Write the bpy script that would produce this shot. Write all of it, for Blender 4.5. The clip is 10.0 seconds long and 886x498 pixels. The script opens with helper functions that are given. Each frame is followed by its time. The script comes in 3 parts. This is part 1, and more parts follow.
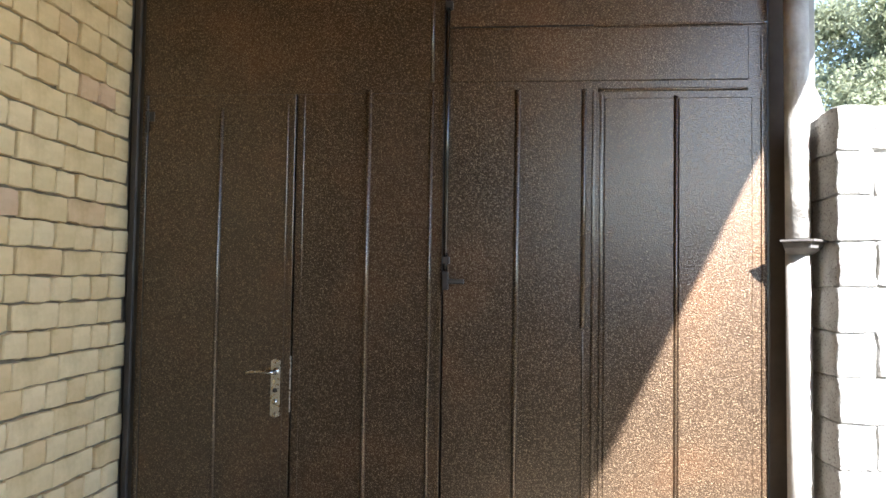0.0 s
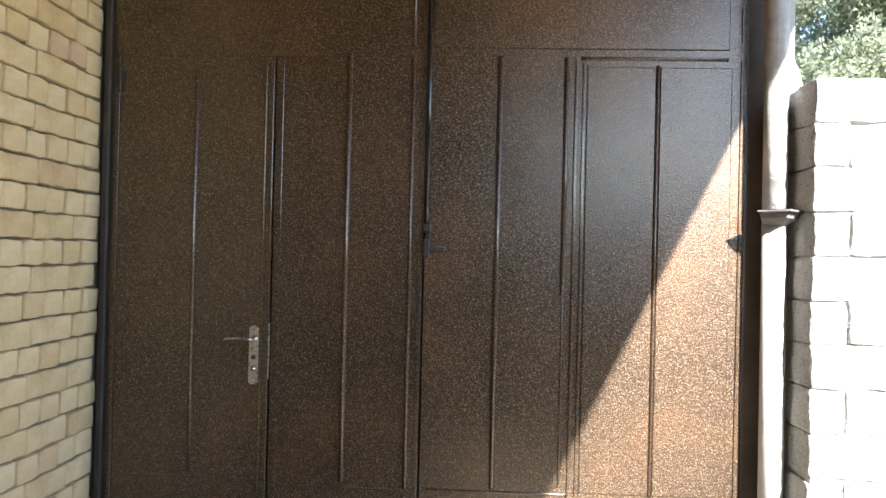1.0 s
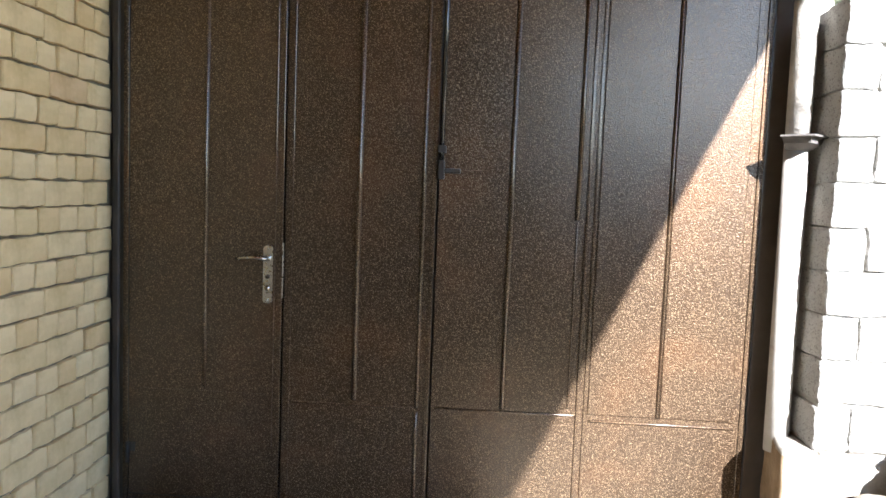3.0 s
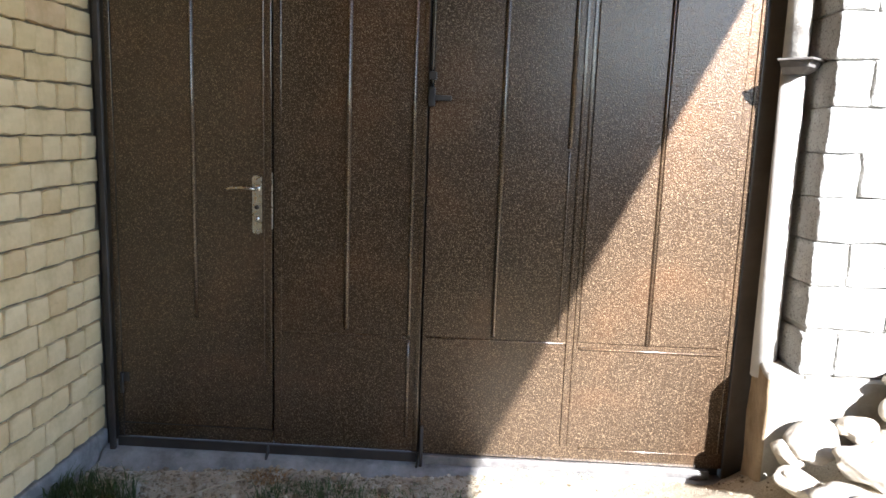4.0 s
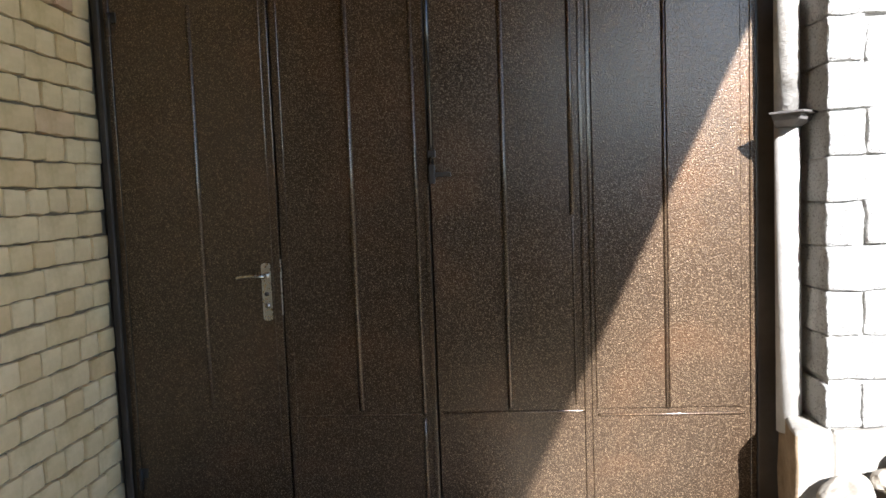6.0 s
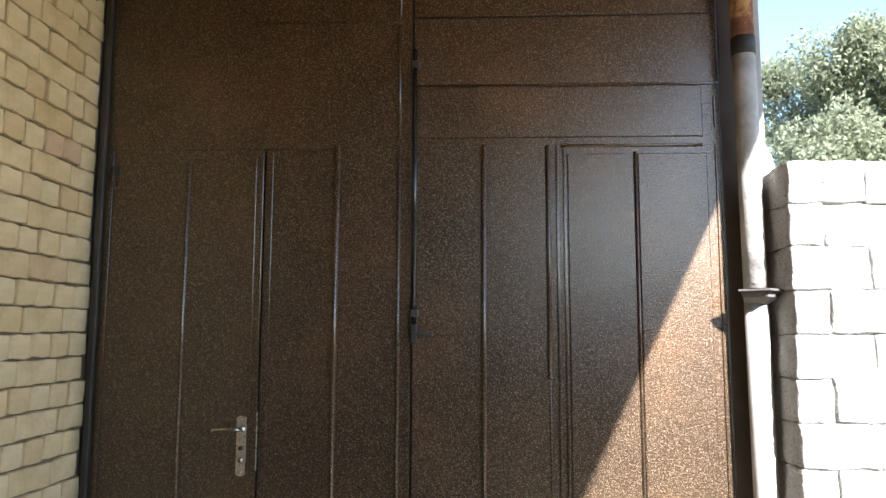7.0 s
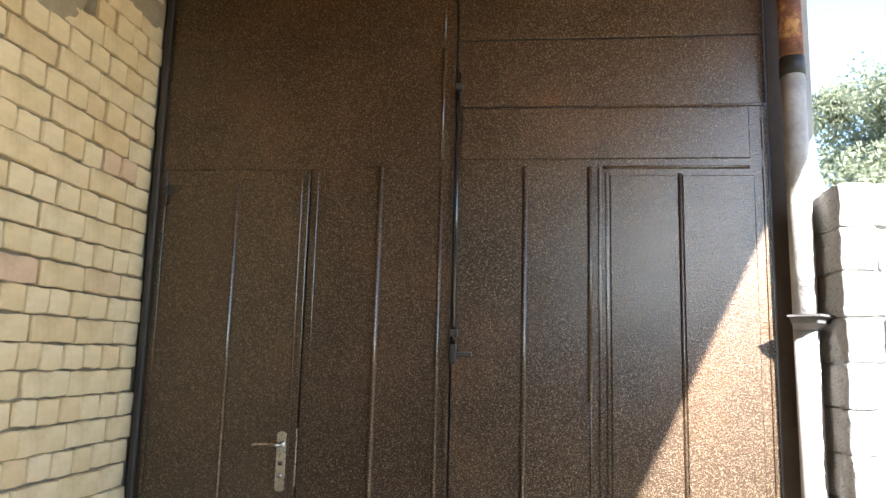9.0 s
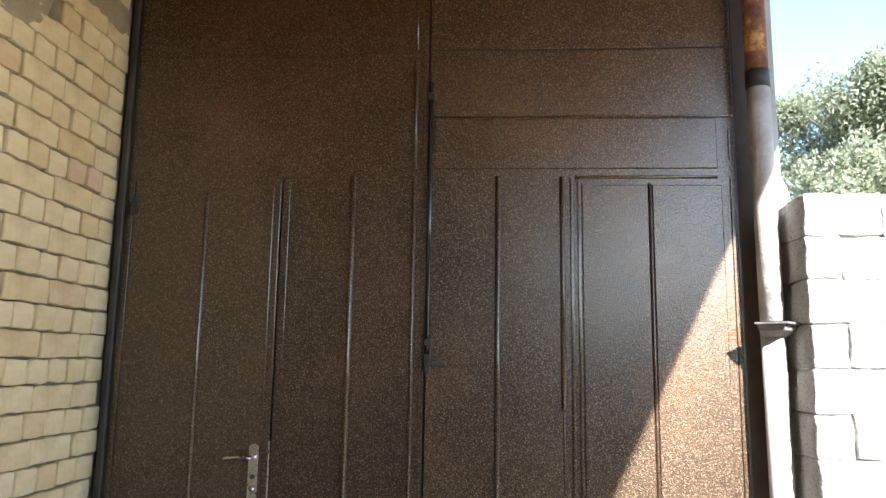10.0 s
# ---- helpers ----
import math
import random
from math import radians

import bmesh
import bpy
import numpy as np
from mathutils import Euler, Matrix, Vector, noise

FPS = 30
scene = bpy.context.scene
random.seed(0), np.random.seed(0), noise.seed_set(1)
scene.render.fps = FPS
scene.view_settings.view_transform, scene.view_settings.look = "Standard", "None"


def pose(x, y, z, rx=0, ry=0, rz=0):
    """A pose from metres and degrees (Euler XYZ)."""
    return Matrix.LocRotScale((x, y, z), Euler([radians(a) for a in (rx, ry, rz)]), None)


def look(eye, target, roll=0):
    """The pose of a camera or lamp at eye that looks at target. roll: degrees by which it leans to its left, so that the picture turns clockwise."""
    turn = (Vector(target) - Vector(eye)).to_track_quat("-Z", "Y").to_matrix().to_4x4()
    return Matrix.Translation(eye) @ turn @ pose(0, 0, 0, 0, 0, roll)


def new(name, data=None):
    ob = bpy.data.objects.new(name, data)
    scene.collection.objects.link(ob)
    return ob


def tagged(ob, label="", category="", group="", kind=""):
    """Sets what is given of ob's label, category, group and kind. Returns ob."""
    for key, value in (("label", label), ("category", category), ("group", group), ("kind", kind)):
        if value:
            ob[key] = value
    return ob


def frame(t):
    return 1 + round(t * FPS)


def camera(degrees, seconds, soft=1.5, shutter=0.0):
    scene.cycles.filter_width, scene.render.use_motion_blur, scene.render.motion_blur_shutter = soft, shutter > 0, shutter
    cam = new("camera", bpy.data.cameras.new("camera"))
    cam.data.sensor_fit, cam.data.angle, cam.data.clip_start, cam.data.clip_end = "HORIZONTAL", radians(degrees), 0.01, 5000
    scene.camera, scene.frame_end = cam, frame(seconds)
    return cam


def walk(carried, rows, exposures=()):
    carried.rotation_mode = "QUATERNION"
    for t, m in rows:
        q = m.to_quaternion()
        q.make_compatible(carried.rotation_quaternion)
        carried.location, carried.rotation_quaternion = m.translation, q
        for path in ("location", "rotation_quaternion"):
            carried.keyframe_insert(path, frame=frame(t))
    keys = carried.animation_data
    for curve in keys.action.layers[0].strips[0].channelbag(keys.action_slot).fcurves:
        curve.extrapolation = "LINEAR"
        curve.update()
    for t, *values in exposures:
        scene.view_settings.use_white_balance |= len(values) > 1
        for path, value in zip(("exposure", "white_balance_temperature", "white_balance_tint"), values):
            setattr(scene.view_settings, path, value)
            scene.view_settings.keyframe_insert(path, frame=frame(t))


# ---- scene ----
cam = camera(62.78, 10.0, soft=1.6)
# seconds, x, y, z, yaw, pitch, lean to the right
ROWS = [
    (0, 0.297, -2.952, 1.492, 5.734, 2.312, -0.888),
    (0.2, 0.287, -2.950, 1.486, 5.492, 1.618, -1.446),
    (0.5, 0.272, -2.946, 1.478, 4.598, 1.071, -1.423),
    (1, 0.232, -2.948, 1.464, 2.950, 0.320, -1.367),
    (1.3, 0.233, -2.941, 1.454, 2.269, -1.365, -1.363),
    (1.5, 0.233, -2.937, 1.447, 2.122, -2.222, -1.489),
    (2, 0.214, -2.938, 1.415, 2.263, -3.197, -1.639),
    (2.2, 0.217, -2.937, 1.424, 3.062, -3.592, -1.060),
    (3.3, 0.197, -2.930, 1.397, 3.341, -5.867, -2.488),
    (3.5, 0.197, -2.925, 1.396, 3.492, -7.152, -2.307),
    (4, 0.209, -2.918, 1.359, 2.591, -9.356, -2.071),
    (4.2, 0.197, -2.914, 1.339, 2.475, -9.450, -2.351),
    (4.5, 0.178, -2.907, 1.310, -0.267, -9.511, -2.417),
    (5, 0.208, -2.900, 1.317, 2.853, -10.183, -0.664),
    (5.2, 0.196, -2.908, 1.322, 2.729, -9.541, -0.597),
    (6.3, 0.265, -2.929, 1.430, 4.360, -2.178, 2.658),
    (6.5, 0.248, -2.949, 1.423, 3.243, -0.369, 0.798),
    (6.8, 0.258, -2.970, 1.464, 3.358, 3.857, -0.260),
    (7, 0.265, -2.984, 1.491, 2.595, 6.475, -0.161),
    (7.2, 0.272, -2.995, 1.488, 3.421, 8.292, -0.303),
    (7.5, 0.283, -3.012, 1.484, 4.429, 10.458, -0.861),
    (7.8, 0.288, -2.999, 1.481, 5.083, 11.087, -0.536),
    (8, 0.292, -2.991, 1.479, 5.416, 10.584, -0.435),
    (8.2, 0.294, -2.989, 1.477, 5.940, 9.765, -0.783),
    (8.5, 0.298, -2.985, 1.473, 6.675, 9.024, -0.985),
    (8.8, 0.308, -2.986, 1.469, 6.720, 8.461, -0.929),
    (9, 0.315, -2.986, 1.466, 6.796, 8.479, -1.485),
    (9.5, 0.296, -2.987, 1.462, 4.959, 8.244, -0.777),
    (10, 0.274, -2.992, 1.485, 3.907, 8.904, -0.854),
]


def view(x, y, z, yaw, pitch, lean):
    a, b = radians(yaw), radians(pitch)
    ahead = Vector((-math.sin(a) * math.cos(b), math.cos(a) * math.cos(b), math.sin(b)))
    eye = Vector((x, y, z))
    return look(eye, eye + ahead, -lean)


STOPS = [(0, 2.71), (0.5, 2.96), (1, 2.80), (1.5, 2.50), (2, 2.13), (3.5, 2.88), (4, 2.60), (4.5, 1.66), (5.2, 1.46), (6.3, 2.28), (7, 2.46), (7.5, 2.60), (9, 2.98), (10, 2.76)]
EXPOSURES = [(t, stops, 6050, 13) for t, stops in STOPS]
walk(cam, [(r[0], view(*r[1:])) for r in ROWS], EXPOSURES)

# ---- light: clear sky, sun behind the camera and a little to its right, about 30 degrees high ----
SUN_FROM = Vector((0.29, -1.0, 0.60)).normalized()
world = bpy.data.worlds.new("sky")
scene.world = world
world.use_nodes = True
wn = world.node_tree
sky = wn.nodes.new("ShaderNodeTexSky")
sky.sky_type, sky.sun_disc = "NISHITA", False
sky.sun_elevation = math.asin(SUN_FROM.z)
sky.sun_rotation = math.atan2(SUN_FROM.x, SUN_FROM.y)
sky.air_density, sky.dust_density, sky.ozone_density = 1.0, 0.3, 1.5
wn.links.new(sky.outputs[0], wn.nodes["Background"].inputs[0])
wn.nodes["Background"].inputs[1].default_value = 0.094
sun = new("sun", bpy.data.lights.new("sun", "SUN"))
sun.data.energy, sun.data.angle, sun.data.color = 4.5, radians(0.5), (1.0, 0.975, 0.93)
sun.matrix_world = look(SUN_FROM * 30, (0, 0, 0))


# ---- materials ----
class Mat:
    """A small builder for node materials in object space (metres)."""

    def __init__(self, name, rough=0.8, metal=0.0, spec=0.5):
        self.m = bpy.data.materials.new(name)
        self.m.use_nodes = True
        self.t = self.m.node_tree
        self.b = self.t.nodes["Principled BSDF"]
        self.b.inputs["Roughness"].default_value = rough
        self.b.inputs["Metallic"].default_value = metal
        self.b.inputs["Specular IOR Level"].default_value = spec
        shift = self.t.nodes.new("ShaderNodeMapping")
        shift.inputs["Location"].default_value = (0.1371, 0.0517, 0.2113)
        self.t.links.new(self.t.nodes.new("ShaderNodeTexCoord").outputs["Object"], shift.inputs[0])
        self.co = shift.outputs[0]
        self.h = None

    def link(self, a, b):
        self.t.links.new(a, b)

    def stretch(self, sx, sy, sz):
        n = self.t.nodes.new("ShaderNodeMapping")
        n.inputs["Scale"].default_value = (sx, sy, sz)
        self.link(self.co, n.inputs[0])
        return n.outputs[0]

    def noise(self, scale, detail=4.0, rough=0.6, co=None):
        n = self.t.nodes.new("ShaderNodeTexNoise")
        n.inputs["Scale"].default_value = scale
        n.inputs["Detail"].default_value = detail
        n.inputs["Roughness"].default_value = rough
        self.link(co or self.co, n.inputs["Vector"])
        return n.outputs["Fac"]

    def soft(self, scale):
        n = self.t.nodes.new("ShaderNodeTexNoise")
        n.inputs["Scale"].default_value = scale
        self.link(self.co, n.inputs["Vector"])
        return n.outputs["Color"]

    def cells(self, scale, co=None):
        n = self.t.nodes.new("ShaderNodeTexVoronoi")
        n.inputs["Scale"].default_value = scale
        n.feature = "SMOOTH_F1"
        self.link(co or self.co, n.inputs["Vector"])
        return n.outputs["Distance"]

    def ramp(self, fac, stops):
        n = self.t.nodes.new("ShaderNodeValToRGB")
        e = n.color_ramp.elements
        while len(e) < len(stops):
            e.new(0.5)
        for i, (p, c) in enumerate(stops):
            e[i].position = p
            e[i].color = (*c, 1) if len(c) == 3 else c
        self.link(fac, n.inputs[0])
        return n.outputs[0]

    def value(self, fac, p0, p1, lo, hi):
        n = self.t.nodes.new("ShaderNodeMapRange")
        for i, v in enumerate((p0, p1, lo, hi)):
            n.inputs[1 + i].default_value = v
        self.link(fac, n.inputs[0])
        return n.outputs[0]

    def mix(self, fac, a, b, mode="MIX"):
        n = self.t.nodes.new("ShaderNodeMix")
        n.data_type, n.blend_type = "RGBA", mode
        for v, s in ((fac, n.inputs["Factor"]), (a, n.inputs[6]), (b, n.inputs[7])):
            if isinstance(v, float):
                s.default_value = v
            elif isinstance(v, tuple):
                s.default_value = (*v, 1)
            else:
                self.link(v, s)
        return n.outputs[2]

    def random(self):
        return self.t.nodes.new("ShaderNodeObjectInfo").outputs["Random"]

    def island(self):
        return self.t.nodes.new("ShaderNodeNewGeometry").outputs["Random Per Island"]

    def color(self, c):
        if isinstance(c, tuple):
            self.b.inputs["Base Color"].default_value = (*c, 1)
        else:
            self.link(c, self.b.inputs["Base Color"])
        return self

    def rough(self, fac):
        self.link(fac, self.b.inputs["Roughness"])
        return self

    def bump(self, height, metres, strength=1.0):
        n = self.t.nodes.new("ShaderNodeBump")
        n.inputs["Strength"].default_value = strength
        n.inputs["Distance"].default_value = metres
        self.link(height, n.inputs["Height"])
        if self.h is not None:
            self.link(self.h, n.inputs["Normal"])
        self.h = n.outputs[0]
        self.link(self.h, self.b.inputs["Normal"])
        return self


def hammered(name, grain, gloss, coat):
    """Brown hammered enamel: dark metallic pigment, brighter flakes on the bumps, a clear gloss."""
    k = Mat(name, 0.5, 0.7, 0.3)
    patch = k.ramp(k.noise(1.3, 4), [(0.30, (0.048, 0.032, 0.020)), (0.52, (0.074, 0.046, 0.027)), (0.72, (0.128, 0.066, 0.033))])
    co = k.mix(0.012, k.co, k.soft(60))
    dots = k.cells(205, co)
    some = k.value(k.noise(130, 3), 0.36, 0.66, 0.10, 1.0)
    speck = k.mix(1.0, k.ramp(dots, [(0.10, (1, 1, 1)), (0.46, (0, 0, 0))]), some, "MULTIPLY")
    k.color(k.mix(speck, patch, (0.38, 0.275, 0.170)))
    k.b.inputs["Metallic"].default_value = 0.90
    k.rough(k.value(k.noise(170, 3), 0.35, 0.66, 0.48, 0.72))
    k.b.inputs["Coat Weight"].default_value = coat
    k.b.inputs["Coat IOR"].default_value = 1.62
    k.b.inputs["Coat Roughness"].default_value = gloss
    bumps = k.value(dots, 0.0, 0.6, 1.0, 0.0)
    k.bump(k.noise(2.2, 2), 0.006, 0.2)
    k.bump(bumps, 0.0005, grain)
    k.link(k.h, k.b.inputs["Coat Normal"])
    k.bump(bumps, 0.0009, grain)
    k.bump(k.noise(400, 2), 0.0004, grain)
    return k.m


GATE = hammered("hammered_brown_enamel", 0.9, 0.19, 0.9)
GATE_SMOOTH = hammered("brown_enamel_on_bars", 0.15, 0.12, 1.0)


def dark_steel():
    k = Mat("dark_painted_steel", 0.55, 0.0, 0.5)
    k.color(k.ramp(k.noise(6), [(0.35, (0.016, 0.014, 0.013)), (0.7, (0.045, 0.036, 0.030))]))
    k.bump(k.noise(90), 0.001, 0.5)
    return k.m


STEEL_DARK = dark_steel()


def post_paint():
    k = Mat("dull_brown_post_paint", 0.5, 0.0, 0.4)
    k.color(k.ramp(k.noise(5, 5), [(0.35, (0.070, 0.055, 0.045)), (0.7, (0.125, 0.100, 0.080))]))
    k.bump(k.noise(70), 0.001, 0.5)
    return k.m


POST = post_paint()


def grey_steel():
    k = Mat("scuffed_grey_steel", 0.42, 0.5)
    k.color(k.ramp(k.noise(14, 5), [(0.35, (0.13, 0.125, 0.125)), (0.7, (0.30, 0.29, 0.28))]))
    k.bump(k.noise(60), 0.001, 0.4)
    return k.m


STEEL_GREY = grey_steel()


def nickel(name="worn_nickel", c=(0.62, 0.59, 0.54), r=0.28):
    k = Mat(name, r, 1.0)
    k.color(c).rough(k.value(k.noise(80), 0.3, 0.7, r - 0.08, r + 0.12))
    return k.m


NICKEL = nickel()
CHROME = nickel("lever_chrome", (0.5, 0.47, 0.43), 0.2)
BOLT = Mat("black_gloss_enamel", 0.18, 0.0, 0.8).color((0.022, 0.020, 0.019)).m
BLACK = Mat("black_hole", 0.7).color((0.012, 0.012, 0.012)).m


def brick_mat():
    k = Mat("cream_silicate_brick", 0.9, 0.0, 0.3)
    r = k.random()
    base = k.ramp(r, [(0.0, (0.73, 0.555, 0.305)), (0.45, (0.79, 0.62, 0.37)), (0.80, (0.74, 0.56, 0.31)), (0.97, (0.71, 0.52, 0.28)), (1.0, (0.67, 0.46, 0.30))])
    stain = k.ramp(k.noise(9, 5), [(0.36, (0.80, 0.77, 0.70)), (0.60, (1, 1, 1))])
    c = k.mix(0.85, base, stain, "MULTIPLY")
    dark = k.ramp(k.noise(2.3, 5, 0.7), [(0.30, (0.68, 0.62, 0.54)), (0.50, (1, 1, 1))])
    k.color(k.mix(0.6, c, dark, "MULTIPLY"))
    k.bump(k.noise(28, 5), 0.008, 0.6)
    k.bump(k.noise(220, 3), 0.0015, 0.7)
    return k.m


BRICK = brick_mat()


def mortar_mat(name, a, b):
    k = Mat(name, 0.95, 0.0, 0.2)
    k.color(k.ramp(k.noise(7, 6, 0.7), [(0.32, a), (0.68, b)]))
    k.bump(k.noise(24, 6), 0.010, 0.7)
    k.bump(k.noise(190, 3), 0.002, 0.7)
    return k.m


MORTAR = mortar_mat("grey_mortar", (0.13, 0.103, 0.066), (0.30, 0.25, 0.17))
RENDER = mortar_mat("cement_smear", (0.26, 0.195, 0.115), (0.42, 0.335, 0.215))
CONCRETE = mortar_mat("pale_concrete", (0.27, 0.25, 0.215), (0.42, 0.40, 0.355))
FOOT_BROWN = mortar_mat("brown_concrete", (0.19, 0.135, 0.080), (0.36, 0.27, 0.18))
SILL = mortar_mat("dirty_concrete", (0.13, 0.125, 0.12), (0.34, 0.33, 0.32))


def whitewash():
    k = Mat("whitewashed_block", 0.95, 0.0, 0.2)
    base = k.ramp(k.random(), [(0, (0.47, 0.46, 0.435)), (1, (0.55, 0.54, 0.515))])
    k.color(k.mix(k.value(k.noise(30, 6, 0.75), 0.56, 0.72, 0.0, 0.55), k.mix(k.value(k.noise(120, 3, 0.6), 0.36, 0.44, 0.75, 0.0), base, (0.16, 0.15, 0.135)), (0.50, 0.47, 0.41)))
    k.bump(k.noise(16, 5), 0.020, 0.7)
    k.bump(k.noise(75, 5, 0.7), 0.012, 1.0)
    k.bump(k.value(k.noise(140, 3, 0.6), 0.28, 0.42, 0.0, 1.0), 0.004, 1.0)
    return k.m


WHITE_BLOCK = whitewash()
WHITE_JOINT = mortar_mat("whitewashed_joint", (0.30, 0.285, 0.25), (0.60, 0.585, 0.55))


def pipe_mat():
    k = Mat("whitewashed_pipe", 0.8, 0.0, 0.3)
    c = k.ramp(k.noise(11, 6, 0.7), [(0.28, (0.27, 0.235, 0.195)), (0.42, (0.39, 0.37, 0.34)), (0.7, (0.46, 0.45, 0.425))])
    k.color(c)
    k.bump(k.noise(60, 4), 0.002, 0.6)
    return k.m


def rust_mat():
    k = Mat("rusty_pipe", 0.8, 0.0, 0.3)
    k.color(k.ramp(k.noise(9, 6, 0.65), [(0.36, (0.10, 0.045, 0.032)), (0.50, (0.20, 0.085, 0.05)), (0.58, (0.45, 0.24, 0.10)), (0.75, (0.58, 0.36, 0.18))]))
    k.bump(k.noise(80, 4), 0.002, 0.7)
    return k.m


PIPE, RUST = pipe_mat(), rust_mat()
# the upper pipe's whitewash, its grey set to suit the canopy's shade
PIPE_GREY = mortar_mat("shade_grey_whitewash", (0.30, 0.28, 0.25), (0.52, 0.50, 0.46))


def wood(name, a, b, c):
    k = Mat(name, 0.55, 0.0, 0.4)
    g = k.noise(10, 5, 0.6, k.stretch(0.6, 9, 9))
    k.color(k.mix(k.value(k.island(), 0, 1, 0, 0.5), k.ramp(g, [(0.3, a), (0.5, b), (0.75, c)]), a))
    k.bump(g, 0.002, 0.5)
    return k.m


WOOD = wood("stained_board", (0.28, 0.105, 0.024), (0.42, 0.18, 0.040), (0.53, 0.26, 0.072))
WOOD_PALE = wood("raw_pine", (0.48, 0.36, 0.22), (0.62, 0.49, 0.31), (0.70, 0.57, 0.39))
FLANGE = mortar_mat("grey_painted_plate", (0.10, 0.095, 0.09), (0.22, 0.20, 0.19))
ROOF = Mat("grey_roof_sheet", 0.6).color((0.35, 0.35, 0.36)).m


def soil():
    k = Mat("dusty_soil", 1.0, 0.0, 0.1)
    a = k.ramp(k.noise(4, 6, 0.7), [(0.3, (0.47, 0.40, 0.295)), (0.55, (0.66, 0.59, 0.465)), (0.75, (0.78, 0.715, 0.59))])
    grit = k.ramp(k.noise(140, 4, 0.8), [(0.35, (0.6, 0.58, 0.54)), (0.6, (1, 1, 1))])
    k.color(k.mix(0.8, a, grit, "MULTIPLY"))
    k.bump(k.noise(30, 6, 0.7), 0.03, 0.8)
    k.bump(k.noise(160, 4), 0.005, 0.9)
    return k.m


SOIL = soil()


# Invented dark ground, out of view, that cuts the light bounced onto the gate.
def low_bounce_ground():
    k = Mat("low_bounce_dark_ground", 1.0, 0.0, 0.1)
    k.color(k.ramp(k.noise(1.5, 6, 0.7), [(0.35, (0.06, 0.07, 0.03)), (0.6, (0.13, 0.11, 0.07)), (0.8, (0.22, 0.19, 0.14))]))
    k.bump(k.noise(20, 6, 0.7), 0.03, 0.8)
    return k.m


LOW_BOUNCE = low_bounce_ground()


def stone_mat():
    k = Mat("pale_limestone", 0.9, 0.0, 0.25)
    base = k.ramp(k.noise(6, 6, 0.65), [(0.3, (0.29, 0.26, 0.21)), (0.5, (0.42, 0.385, 0.33)), (0.72, (0.53, 0.50, 0.44))])
    k.color(k.mix(k.value(k.random(), 0, 1, 0, 0.35), base, (0.55, 0.47, 0.37)))
    k.bump(k.noise(14, 6), 0.012, 0.7)
    k.bump(k.noise(120, 4), 0.003, 0.7)
    return k.m


STONE = stone_mat()


def leaf_mat(name, a, b, rough=0.5):
    k = Mat(name, rough, 0.0, 0.4)
    k.color(k.ramp(k.island(), [(0, a), (1, b)]))
    thin = k.t.nodes.new("ShaderNodeBsdfTranslucent")
    k.link(k.b.inputs["Base Color"].links[0].from_socket, thin.inputs["Color"])
    both = k.t.nodes.new("ShaderNodeMixShader")
    both.inputs[0].default_value = 0.55
    k.link(k.b.outputs[0], both.inputs[1])
    k.link(thin.outputs[0], both.inputs[2])
    k.link(both.outputs[0], k.t.nodes["Material Output"].inputs[0])
    return k.m


LEAF = leaf_mat("silver_green_leaf", (0.22, 0.245, 0.15), (0.39, 0.41, 0.28), 0.8)
GRASS = leaf_mat("grass_blade", (0.05, 0.095, 0.035), (0.13, 0.18, 0.07))
STRAW = leaf_mat("dry_straw", (0.62, 0.55, 0.40), (0.78, 0.72, 0.58), 0.7)
STRAW_BROWN = leaf_mat("brown_straw", (0.22, 0.12, 0.05), (0.45, 0.27, 0.12), 0.7)
BARK = mortar_mat("bark", (0.09, 0.07, 0.05), (0.22, 0.18, 0.14))


# ---- building helpers ----
def thing(name, at, label, category, group="", kind=""):
    ob = new(name)
    ob.empty_display_size = 0.1
    ob.location = at
    ob["base"] = tuple(at)
    return tagged(ob, label, category, group, kind)


def base_of(ob):
    while ob.parent:
        ob = ob.parent
    return Vector(ob.location)


def part(name, bm, mat, parent, label="", smooth=False, kind=""):
    """Links a bmesh, in world metres, as one mesh object under a thing or a part."""
    at = base_of(parent)
    bmesh.ops.translate(bm, verts=bm.verts, vec=-at)
    return mesh_object(name, bm, mat, parent, label, smooth, kind)


def mesh_object(name, bm, mat, parent=None, label="", smooth=False, kind=""):
    me = bpy.data.meshes.new(name)
    bmesh.ops.recalc_face_normals(bm, faces=bm.faces)
    bm.to_mesh(me)
    bm.free()
    me.materials.append(mat)
    if smooth:
        for p in me.polygons:
            p.use_smooth = True
    ob = new(name, me)
    if parent is not None:
        ob.parent = parent
    return tagged(ob, label, kind=kind)


def box(x0, x1, y0, y1, z0, z1, bev=0.0, bm=None, seg=1):
    own = bm if bm is not None else bmesh.new()
    g = bmesh.ops.create_cube(own, size=1.0)
    vs = g["verts"]
    for v in vs:
        v.co = Vector((x0 + (x1 - x0) * (v.co.x + 0.5), y0 + (y1 - y0) * (v.co.y + 0.5), z0 + (z1 - z0) * (v.co.z + 0.5)))
    if bev:
        es = list({e for v in vs for e in v.link_edges})
        bmesh.ops.bevel(own, geom=es, offset=bev, segments=seg, affect="EDGES", profile=0.5)
    return own


